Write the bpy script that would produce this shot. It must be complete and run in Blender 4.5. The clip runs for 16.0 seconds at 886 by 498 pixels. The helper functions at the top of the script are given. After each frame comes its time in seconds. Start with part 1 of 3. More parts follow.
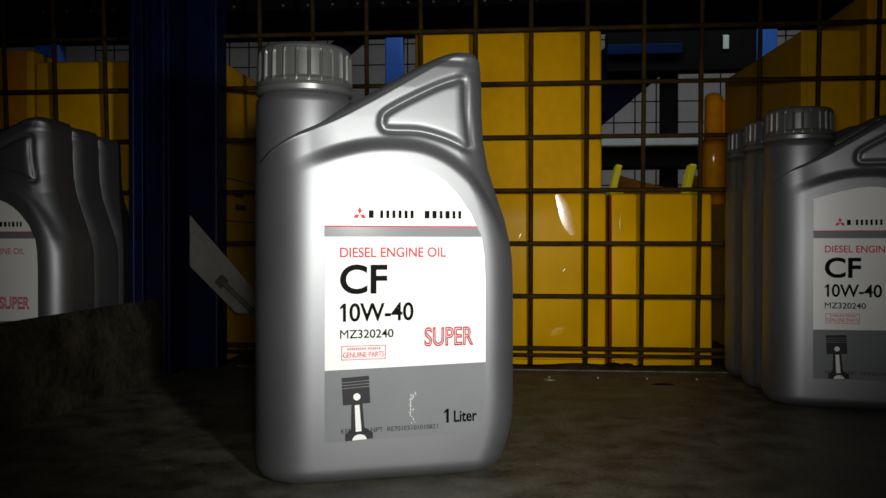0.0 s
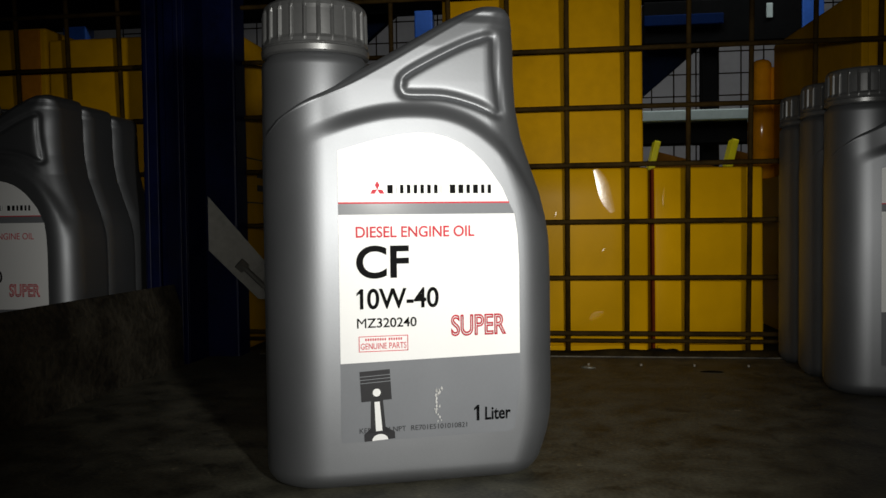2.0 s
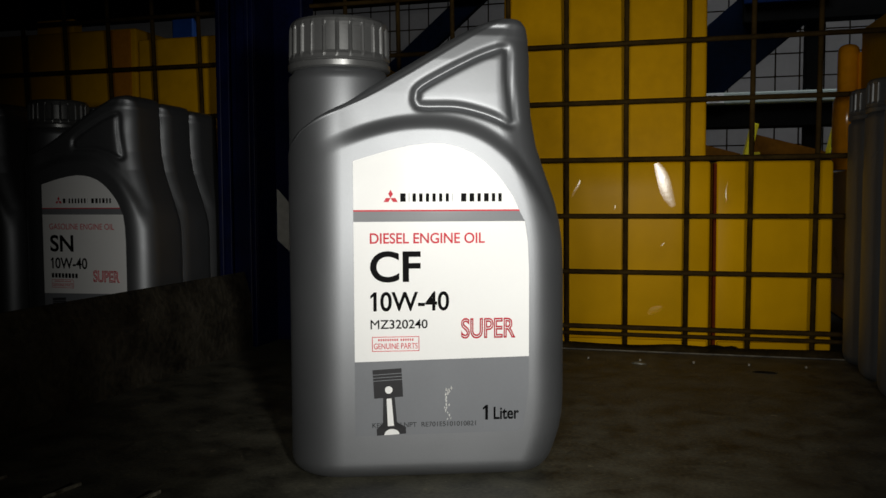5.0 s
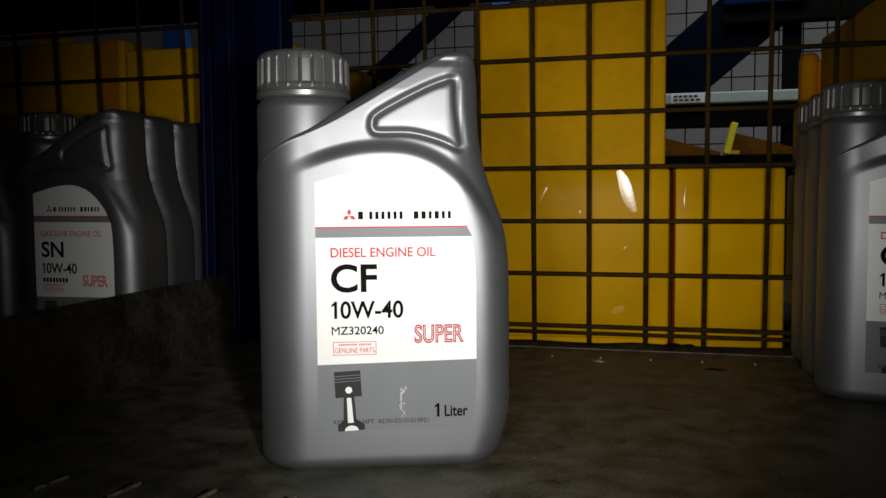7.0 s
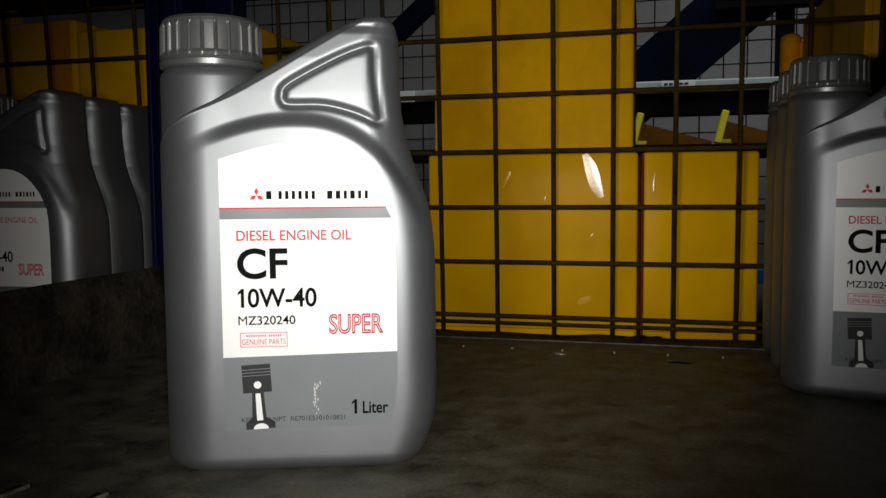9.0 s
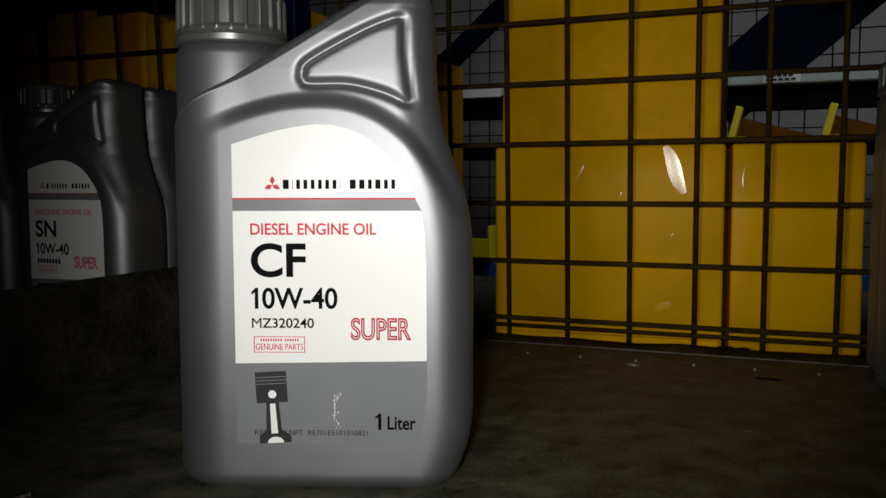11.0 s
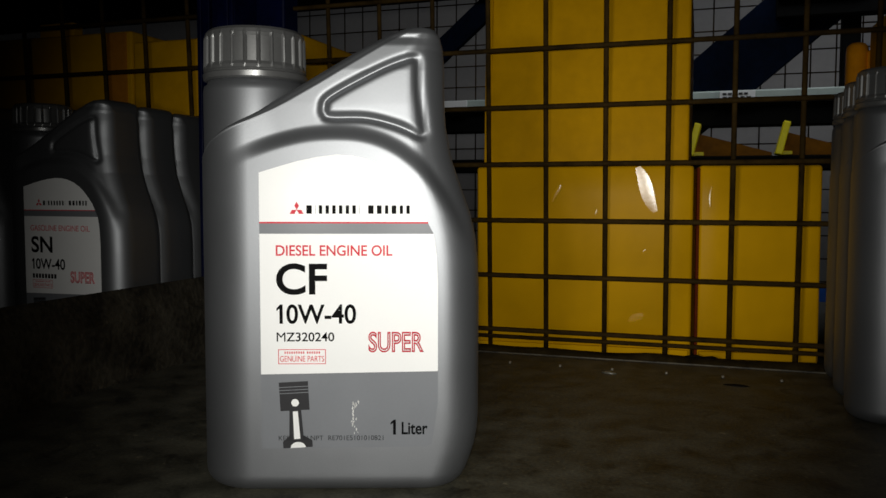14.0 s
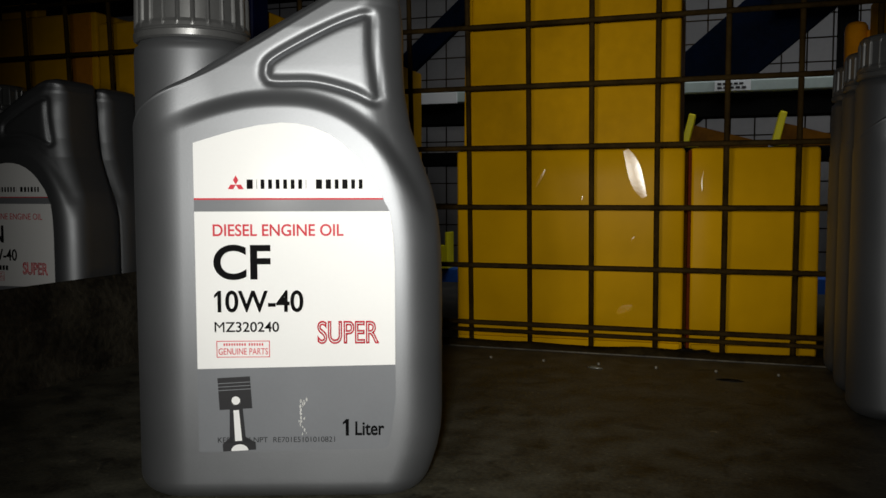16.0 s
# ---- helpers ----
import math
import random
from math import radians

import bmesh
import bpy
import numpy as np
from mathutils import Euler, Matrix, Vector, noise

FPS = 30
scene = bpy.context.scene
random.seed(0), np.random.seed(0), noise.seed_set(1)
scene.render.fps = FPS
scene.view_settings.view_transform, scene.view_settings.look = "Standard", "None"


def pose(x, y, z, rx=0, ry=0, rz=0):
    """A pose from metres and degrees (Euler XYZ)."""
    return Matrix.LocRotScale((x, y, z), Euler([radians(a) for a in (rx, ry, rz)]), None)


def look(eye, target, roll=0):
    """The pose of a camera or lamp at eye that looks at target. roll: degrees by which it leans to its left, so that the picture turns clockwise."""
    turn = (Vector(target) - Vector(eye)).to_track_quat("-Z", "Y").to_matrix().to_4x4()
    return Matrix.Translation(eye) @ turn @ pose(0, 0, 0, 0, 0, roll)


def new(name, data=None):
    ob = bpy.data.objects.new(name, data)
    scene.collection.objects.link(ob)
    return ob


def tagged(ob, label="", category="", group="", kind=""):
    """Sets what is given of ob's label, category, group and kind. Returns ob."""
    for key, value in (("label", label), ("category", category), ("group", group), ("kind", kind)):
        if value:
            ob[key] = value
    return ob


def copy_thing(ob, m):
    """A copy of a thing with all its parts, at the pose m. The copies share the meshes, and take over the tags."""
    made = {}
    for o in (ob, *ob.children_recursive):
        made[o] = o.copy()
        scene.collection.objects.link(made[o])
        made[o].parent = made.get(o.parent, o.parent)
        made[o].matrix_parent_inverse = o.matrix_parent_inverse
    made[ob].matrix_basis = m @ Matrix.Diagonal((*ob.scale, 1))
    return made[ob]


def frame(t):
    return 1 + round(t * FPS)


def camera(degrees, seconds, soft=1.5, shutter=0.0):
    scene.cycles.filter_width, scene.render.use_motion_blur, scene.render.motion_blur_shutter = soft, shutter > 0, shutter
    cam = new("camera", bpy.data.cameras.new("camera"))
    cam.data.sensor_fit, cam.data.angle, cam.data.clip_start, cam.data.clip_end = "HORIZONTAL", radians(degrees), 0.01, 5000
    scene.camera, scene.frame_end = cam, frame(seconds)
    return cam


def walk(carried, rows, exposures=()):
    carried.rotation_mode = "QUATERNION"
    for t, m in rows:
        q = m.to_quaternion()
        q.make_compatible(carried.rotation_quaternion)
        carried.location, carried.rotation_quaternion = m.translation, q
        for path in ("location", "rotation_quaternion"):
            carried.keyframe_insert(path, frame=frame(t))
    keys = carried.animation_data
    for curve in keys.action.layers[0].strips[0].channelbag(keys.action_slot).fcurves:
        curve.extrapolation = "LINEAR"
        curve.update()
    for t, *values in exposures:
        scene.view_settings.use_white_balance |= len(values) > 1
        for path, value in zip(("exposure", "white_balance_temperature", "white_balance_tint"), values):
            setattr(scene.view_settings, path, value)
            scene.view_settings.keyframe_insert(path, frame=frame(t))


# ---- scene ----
cam = camera(56.6, 16.0)
PATH = [
    (0, (0.067, 0.059, 0.115), (-0.111, 2.051, 0.097), 0.0),
    (0.5, (0.064, 0.065, 0.113), (-0.107, 2.058, 0.084), -0.2),
    (1, (0.063, 0.073, 0.113), (-0.108, 2.066, 0.082), -0.7),
    (1.5, (0.063, 0.088, 0.113), (-0.154, 2.076, 0.058), -0.7),
    (2, (0.066, 0.101, 0.113), (-0.195, 2.083, 0.052), -0.7),
    (2.5, (0.073, 0.114, 0.114), (-0.231, 2.089, 0.037), -0.5),
    (3, (0.085, 0.118, 0.117), (-0.273, 2.084, 0.034), -0.3),
    (3.5, (0.106, 0.115, 0.119), (-0.326, 2.065, 0.023), -0.2),
    (4, (0.109, 0.114, 0.12), (-0.413, 2.042, 0.016), -0.4),
    (6.5, (0.123, 0.065, 0.137), (-0.37, 1.999, 0.009), 0.0),
    (7, (0.139, 0.065, 0.138), (-0.364, 1.996, 0.006), -0.4),
    (7.5, (0.152, 0.071, 0.136), (-0.355, 2.0, -0.002), -0.3),
    (8, (0.163, 0.081, 0.134), (-0.344, 2.011, -0.004), -0.5),
    (8.5, (0.167, 0.094, 0.132), (-0.328, 2.026, -0.016), -0.5),
    (10.8, (0.179, 0.152, 0.128), (-0.529, 2.017, -0.016), -0.0),
    (11, (0.18, 0.157, 0.127), (-0.549, 2.013, -0.024), -0.1),
    (11.5, (0.177, 0.159, 0.129), (-0.57, 2.009, 0.0), 0.1),
    (12, (0.173, 0.154, 0.132), (-0.561, 2.011, 0.01), 0.1),
    (12.5, (0.172, 0.138, 0.135), (-0.552, 1.998, 0.02), 0.0),
    (13, (0.171, 0.12, 0.137), (-0.521, 1.993, 0.014), 0.2),
    (13.5, (0.171, 0.113, 0.136), (-0.487, 1.997, 0.014), 0.2),
    (14, (0.17, 0.119, 0.134), (-0.464, 2.012, 0.006), 0.1),
    (14.5, (0.166, 0.131, 0.13), (-0.455, 2.027, -0.008), 0.2),
    (15, (0.165, 0.144, 0.127), (-0.457, 2.04, -0.013), 0.1),
    (15.5, (0.169, 0.153, 0.125), (-0.445, 2.052, -0.013), -0.1),
    (16, (0.173, 0.16, 0.124), (-0.454, 2.055, -0.009), -0.1),
]
EXPOSURES = [(0.0, 0.28), (2.0, 0.10), (4.0, -0.26), (6.5, 0.10), (8.5, 0.27), (11.0, -0.18), (12.5, -0.16), (13.5, -0.05), (16.0, -0.15)]
walk(cam, [(t, look(eye, target, roll)) for t, eye, target, roll in PATH], EXPOSURES)

# ---- light: fixed stand-ins for one carried torch, an unseen lamp over the far rack ----
world = bpy.data.worlds.new("hall_dark")
world.use_nodes = True
world.node_tree.nodes["Background"].inputs[0].default_value = (0.6, 0.7, 0.9, 1)
world.node_tree.nodes["Background"].inputs[1].default_value = 0.0008
scene.world = world


def lamp(name, kind, energy, m, color=(1, 1, 1), **kw):
    d = bpy.data.lights.new(name, kind)
    d.energy, d.color = energy, color
    for k, v in kw.items():
        if k == "size":
            d.size = v
        elif k == "size_y":
            d.shape, d.size_y = "RECTANGLE", v
        elif k == "radius":
            d.shadow_soft_size = v
        elif k == "spot":
            d.spot_size, d.spot_blend = radians(v[0]), v[1]
    ob = new(name, d)
    ob.matrix_world = m
    return ob


TORCH_TINT = (1.0, 0.98, 0.91)
# Three fixed lamps stand in for the one light carried with the camera.
lamp("torch", "SPOT", 6.2, look((0.182, 0.085, 0.150), (-0.040, 0.80, 0.098)), TORCH_TINT, radius=0.012, spot=(59.5, 1.0))
lamp("torch", "SPOT", 2.0, look((0.085, 0.030, 0.132), (-0.030, 0.80, 0.100)), TORCH_TINT, radius=0.014, spot=(70, 1.0))
# Added at the left to brighten the boxes on the far right.
lamp("torch", "SPOT", 1.9, look((0.050, 0.030, 0.126), (0.240, 0.80, 0.190)), TORCH_TINT, radius=0.014, spot=(44, 1.0))
# Unseen lamp, set close over the far rack to brighten its bins.
lamp("hall_lamp", "AREA", 4.2, look((0.35, 1.70, 1.05), (0.25, 2.05, 0.25)), (0.92, 0.97, 1.0), size=1.4, size_y=0.10)


# ---- materials ----
def mat(name, color, rough=0.5, metal=0.0, vary=0.15, scale=8.0, fine=120.0, bump=0.1, spec=0.5, second=None, coat=0.0, per_object=0.0, bump_dist=0.0006, wear=0.0, narrow=0.12):
    m = bpy.data.materials.new(name)
    m.use_nodes = True
    nt = m.node_tree
    b = nt.nodes["Principled BSDF"]
    b.inputs["Metallic"].default_value = metal
    b.inputs["Specular IOR Level"].default_value = spec
    b.inputs["Coat Weight"].default_value = coat
    b.inputs["Coat Roughness"].default_value = 0.12
    tc = nt.nodes.new("ShaderNodeTexCoord")
    n1 = nt.nodes.new("ShaderNodeTexNoise")
    n1.inputs["Scale"].default_value, n1.inputs["Detail"].default_value = scale, 6
    n2 = nt.nodes.new("ShaderNodeTexNoise")
    n2.inputs["Scale"].default_value, n2.inputs["Detail"].default_value = fine, 4
    nt.links.new(tc.outputs["Object"], n1.inputs["Vector"])
    nt.links.new(tc.outputs["Object"], n2.inputs["Vector"])
    mixf = nt.nodes.new("ShaderNodeMix")
    mixf.inputs["Factor"].default_value = 0.35
    nt.links.new(n1.outputs["Fac"], mixf.inputs["A"])
    nt.links.new(n2.outputs["Fac"], mixf.inputs["B"])
    ramp = nt.nodes.new("ShaderNodeValToRGB")
    lo = tuple(c * (1 - vary) for c in color)
    hi = second if second else tuple(min(1, c * (1 + vary)) for c in color)
    ramp.color_ramp.elements[0].position, ramp.color_ramp.elements[1].position = 0.36, 0.64
    ramp.color_ramp.elements[0].color, ramp.color_ramp.elements[1].color = (*lo, 1), (*hi, 1)
    nt.links.new(mixf.outputs["Result"], ramp.inputs["Fac"])
    col = ramp.outputs["Color"]
    if per_object:
        oi = nt.nodes.new("ShaderNodeObjectInfo")
        mr = nt.nodes.new("ShaderNodeMapRange")
        mr.inputs["To Min"].default_value, mr.inputs["To Max"].default_value = 1 - per_object, 1 + per_object
        nt.links.new(oi.outputs["Random"], mr.inputs["Value"])
        mul = nt.nodes.new("ShaderNodeMix")
        mul.data_type, mul.blend_type = "RGBA", "MULTIPLY"
        mul.inputs["Factor"].default_value = 1
        nt.links.new(col, mul.inputs["A"])
        nt.links.new(mr.outputs["Result"], mul.inputs["B"])
        col = mul.outputs["Result"]
    nt.links.new(col, b.inputs["Base Color"])
    rr = nt.nodes.new("ShaderNodeMapRange")
    rr.inputs["To Min"].default_value, rr.inputs["To Max"].default_value = max(0.03, rough - narrow - wear), min(1, rough + narrow + wear)
    nt.links.new(n1.outputs["Fac"], rr.inputs["Value"])
    nt.links.new(rr.outputs["Result"], b.inputs["Roughness"])
    if bump:
        bp = nt.nodes.new("ShaderNodeBump")
        bp.inputs["Strength"].default_value, bp.inputs["Distance"].default_value = bump, bump_dist
        nt.links.new(n2.outputs["Fac"], bp.inputs["Height"])
        nt.links.new(bp.outputs["Normal"], b.inputs["Normal"])
    return m


def stains(m):
    """Dark oily spots and pale dust specks over a material's base colour."""
    nt = m.node_tree
    b = nt.nodes["Principled BSDF"]
    src = b.inputs["Base Color"].links[0].from_socket
    tc = [n for n in nt.nodes if n.type == "TEX_COORD"][0]
    for scale, lo, hi, tint in ((52, 0.58, 0.70, (0.42, 0.41, 0.38)), (7, 0.50, 0.70, (0.66, 0.63, 0.58)), (260, 0.67, 0.75, (2.2, 2.1, 1.95))):
        n = nt.nodes.new("ShaderNodeTexNoise")
        n.inputs["Scale"].default_value, n.inputs["Detail"].default_value, n.inputs["Distortion"].default_value = scale, 3, 0.6
        nt.links.new(tc.outputs["Object"], n.inputs["Vector"])
        mr = nt.nodes.new("ShaderNodeMapRange")
        mr.inputs["From Min"].default_value, mr.inputs["From Max"].default_value = lo, hi
        nt.links.new(n.outputs["Fac"], mr.inputs["Value"])
        mx = nt.nodes.new("ShaderNodeMix")
        mx.data_type, mx.blend_type = "RGBA", "MULTIPLY"
        nt.links.new(mr.outputs["Result"], mx.inputs["Factor"])
        nt.links.new(src, mx.inputs["A"])
        mx.inputs["B"].default_value = (*tint, 1)
        src = mx.outputs["Result"]
    nt.links.new(src, b.inputs["Base Color"])


SILVER = mat("silver_plastic", (0.208, 0.216, 0.230), 0.48, 0.82, 0.04, 25, 1400, 0.10, bump_dist=0.0002, narrow=0.05)
CAP = mat("grey_cap_plastic", (0.145, 0.147, 0.148), 0.34, 0.55, 0.08, 40, 700, 0.1, bump_dist=0.0002)
PAPER = mat("label_white", (0.83, 0.835, 0.835), 0.40, 0, 0.012, 40, 900, 0.03, spec=0.25, bump_dist=0.0001)
LGREY = mat("label_grey", (0.178, 0.187, 0.204), 0.45, 0, 0.03, 40, 900, 0.03, spec=0.2, bump_dist=0.0001)
RED = mat("print_red", (0.60, 0.038, 0.060), 0.5, 0, 0.05, 40, 400, 0, spec=0.15)
BLACK = mat("print_black", (0.0035, 0.0035, 0.004), 0.5, 0, 0.05, 40, 400, 0, spec=0.03)
DARKG = mat("print_dark_grey", (0.030, 0.030, 0.033), 0.5, 0, 0.05, 40, 400, 0, spec=0.15)
SCUFF = mat("label_scuff", (0.55, 0.55, 0.54), 0.6, 0, 0.2, 200, 900, 0)
YELLOW = mat("yellow_plastic", (0.62, 0.325, 0.001), 0.30, 0, 0.16, 9, 20, 0.07, spec=0.025, per_object=0.07, bump_dist=0.004, wear=0.02)
# Duller copy of the yellow, with the light's falloff put in the colour.
MATTE = mat("matte_yellow_dimmed", (0.52, 0.267, 0.001), 0.5, 0, 0.12, 14, 90, 0.10, spec=0.03, per_object=0.08, bump_dist=0.002)
AMBER = mat("amber_plastic", (0.90, 0.34, 0.005), 0.18, 0, 0.15, 20, 80, 0.1)
SEAM = mat("dark_red_seam", (0.11, 0.018, 0.004), 0.8, 0, 0.3, 60, 300, 0, spec=0.05)
FLOOR = mat("dusty_dark_deck", (0.040, 0.038, 0.025), 0.60, 0, 0.55, 46, 520, 0.40, second=(0.100, 0.095, 0.068), bump_dist=0.0006)
stains(FLOOR)
LEDGE = mat("dirty_dark_beam", (0.020, 0.017, 0.012), 0.7, 0, 0.6, 30, 240, 0.6, spec=0.3, second=(0.048, 0.042, 0.030), bump_dist=0.002)
stains(LEDGE)


def laminate(m, weight, rough):
    """A clear, slightly rippled film over the print."""
    b = m.node_tree.nodes["Principled BSDF"]
    b.inputs["Coat Weight"].default_value = weight
    b.inputs["Coat Roughness"].default_value = rough


for label_skin in (PAPER, LGREY):
    laminate(label_skin, 0.08, 0.18)
FILM = mat("glossy_yellow_film", (0.62, 0.325, 0.001), 0.18, 0, 0.10, 60, 300, 0.10, spec=0.35, bump_dist=0.0003, narrow=0.04)
# Rack blue in lit and shaded copies: near upright dark, far posts full blue.
BLUE = mat("shaded_rack_blue", (0.0008, 0.0025, 0.024), 0.45, 0, 0.4, 30, 200, 0.25, spec=0.15)
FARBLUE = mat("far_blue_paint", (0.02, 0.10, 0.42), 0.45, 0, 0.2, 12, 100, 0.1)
# Far blue darkened in the colour for the unlit shelf edge.
DIMBLUE = mat("shaded_far_blue", (0.0012, 0.010, 0.05), 0.7, 0, 0.2, 12, 100, 0.1, spec=0.05)
WIRE = mat("rusty_wire", (0.036, 0.021, 0.005), 0.8, 0.0, 0.45, 60, 400, 0.4, spec=0.08)
GALV = mat("galvanised_steel", (0.115, 0.112, 0.100), 0.48, 0.5, 0.25, 30, 200, 0.2)
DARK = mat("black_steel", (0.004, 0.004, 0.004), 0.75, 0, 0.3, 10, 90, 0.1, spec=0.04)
# Near-black copy of the rack blue; the unlit braces' shade is in it.
DARKB = mat("shaded_blue_steel", (0.0008, 0.003, 0.010), 0.75, 0, 0.5, 10, 90, 0.1, spec=0.04)
PALE = mat("pale_painted_beam", (0.42, 0.49, 0.46), 0.5, 0, 0.12, 10, 90, 0.1)
WALLG = mat("grey_wall", (0.40, 0.38, 0.375), 0.85, 0, 0.08, 3, 60, 0.1)
HALL = mat("hall_concrete", (0.14, 0.14, 0.14), 0.9, 0, 0.2, 1.5, 30, 0.2)


# ---- mesh helpers ----
def mesh_ob(name, bm, material, parent=None, label="", smooth=False):
    me = bpy.data.meshes.new(name)
    bm.to_mesh(me)
    bm.free()
    if smooth:
        me.polygons.foreach_set("use_smooth", [True] * len(me.polygons))
    me.materials.append(material)
    ob = new(name, me)
    if parent:
        ob.parent = parent
    if label:
        ob["label"] = label
    return ob


def part(name, bm, material, parent, label="", smooth=False):
    return mesh_ob(name, bm, material, parent, label, smooth)


def box(x0, x1, y0, y1, z0, z1, bevel=0.0, seg=2, bm=None):
    own = bmesh.new()
    bmesh.ops.create_cube(own, size=1)
    for v in own.verts:
        v.co = ((x0 + x1) / 2 + v.co.x * (x1 - x0), (y0 + y1) / 2 + v.co.y * (y1 - y0), (z0 + z1) / 2 + v.co.z * (z1 - z0))
    if bevel:
        bmesh.ops.bevel(own, geom=own.edges[:], offset=bevel, segments=seg, affect="EDGES", profile=0.5)
    if bm is None:
        return own
    tmp = bpy.data.meshes.new("tmp")
    own.to_mesh(tmp)
    own.free()
    bm.from_mesh(tmp)
    bpy.data.meshes.remove(tmp)
    return bm


def rod(a, b, r, sides=8, bm=None):
    bm = bm or bmesh.new()
    a, b = Vector(a), Vector(b)
    q = (b - a).to_track_quat("Z", "Y").to_matrix()
    rings = []
    for p in (a, b):
        rings.append([bm.verts.new(p + q @ Vector((r * math.cos(2 * math.pi * i / sides), r * math.sin(2 * math.pi * i / sides), 0))) for i in range(sides)])
    for i in range(sides):
        bm.faces.new((rings[0][i], rings[0][(i + 1) % sides], rings[1][(i + 1) % sides], rings[1][i]))
    bm.faces.new(rings[0][::-1]), bm.faces.new(rings[1])
    return bm


def bar(a, b, width, thick, up=(0, 1, 0), bevel=0.002):
    """A flat bar from a to b; its broad face looks along up."""
    a, b, n = Vector(a), Vector(b), Vector(up).normalized()
    d = (b - a).normalized()
    s = d.cross(n).normalized()
    n = s.cross(d)
    bm = box(-width / 2, width / 2, -thick / 2, thick / 2, 0, (b - a).length, bevel)
    m = Matrix((s, n, d)).transposed()
    for v in bm.verts:
        v.co = a + m @ v.co
    return bm


def empty(name, m, label, category, group="", kind=""):
    ob = new(name)
    ob.empty_display_size = 0.02
    ob.matrix_basis = m
    return tagged(ob, label, category, group, kind)


def plain(name, bm, material, label, category="", kind="", smooth=False):
    return tagged(mesh_ob(name, bm, material, None, "", smooth), label, category, kind=kind)


def flat(points, y, bm=None):
    """A face in the x-z plane at y, from outline points in turn."""
    bm = bm or bmesh.new()
    f = bm.faces.new([bm.verts.new((u, y, z)) for u, z in points])
    f.normal_update()
    if f.normal.y > 0:
        f.normal_flip()
    return bm


def writing(name, body, u, z, height, width, y, material, parent, outline=0.0, label="", bold=0.0):
    """Letters of the built-in font, as a flat mesh whose capitals are height tall and whose line is width long."""
    cu = bpy.data.curves.new(name, "FONT")
    cu.body, cu.size = body, 1.0
    if outline:
        cu.fill_mode, cu.bevel_depth, cu.bevel_resolution = "NONE", outline, 0
    cu.resolution_u = 7
    cu.offset = bold
    tmp = new("tmp_text", cu)
    bpy.context.view_layer.update()
    me = bpy.data.meshes.new_from_object(tmp.evaluated_get(bpy.context.evaluated_depsgraph_get()))
    bpy.data.objects.remove(tmp)
    bpy.data.curves.remove(cu)
    xs = np.array([v.co[:] for v in me.vertices])
    lo, hi = xs.min(0), xs.max(0)
    sx, sz = width / (hi[0] - lo[0]), height / (hi[1] - lo[1])
    for v in me.vertices:
        v.co = (u + (v.co.x - lo[0]) * sx, y - (v.co.z * sx if outline else 0.0), z + (v.co.y - lo[1]) * sz)
    me.materials.clear()
    me.materials.append(material)
    me.name = name
    ob = new(name, me)
    ob.parent = parent
    if label:
        ob["label"] = label
    return ob


def numeral_one(name, u, z, height, width, y, material, parent):
    """The figure 1: an upright stroke with a flag."""
    w = width * 0.52
    part(name, flat([(u + width - w, z), (u + width, z), (u + width, z + height), (u + width - w * 0.8, z + height), (u, z + height * 0.80), (u, z + height * 0.66), (u + width - w, z + height * 0.78)], y), material, parent)


# ---- the oil bottle ----
HALF = 0.0280          # half of the thickness
ARCH = [(-0.014, 0.1475), (-0.002, 0.1530), (0.010, 0.1575), (0.024, 0.1608), (0.038, 0.1617), (0.050, 0.1606), (0.061, 0.1568), (0.071, 0.1503), (0.081, 0.1403), (0.089, 0.1290), (0.0945, 0.1170), (0.0965, 0.1060)]
TRI = [(0.0315, 0.1735), (0.034, 0.1780), (0.050, 0.1870), (0.063, 0.1930), (0.0720, 0.1955), (0.0750, 0.1935), (0.0757, 0.182), (0.0782, 0.166), (0.0782, 0.1620), (0.0748, 0.1612), (0.063, 0.1658), (0.050, 0.1688), (0.035, 0.1690), (0.032, 0.1705), (0.0315, 0.1735)]


def smooth_line(points, steps=8, closed=False):
    p = np.array(points)
    out = []
    n = len(p)
    for i in range(n - 1):
        a, b = p[i], p[i + 1]
        a0 = p[i - 1] if i else (p[n - 2] if closed else 2 * a - b)
        b1 = p[i + 2] if i + 2 < n else (p[1] if closed else 2 * b - a)
        for k in range(steps):
            s = k / steps
            out.append(0.5 * (2 * a + (b - a0) * s + (2 * a0 - 5 * a + 4 * b - b1) * s * s + (3 * a - a0 - 3 * b + b1) * s ** 3))
    out.append(p[-1])
    return np.array(out)


def to_line(q, line):
    a, b = line[:-1], line[1:]
    d = b - a
    w = q[:, None, :] - a[None]
    s = np.clip((w * d[None]).sum(2) / np.maximum((d * d).sum(1), 1e-12)[None], 0, 1)
    e = w - s[:, :, None] * d[None]
    dist = np.sqrt((e * e).sum(2))
    k = dist.argmin(1)
    return dist.min(1), (k + s[np.arange(len(q)), k]) / len(a)


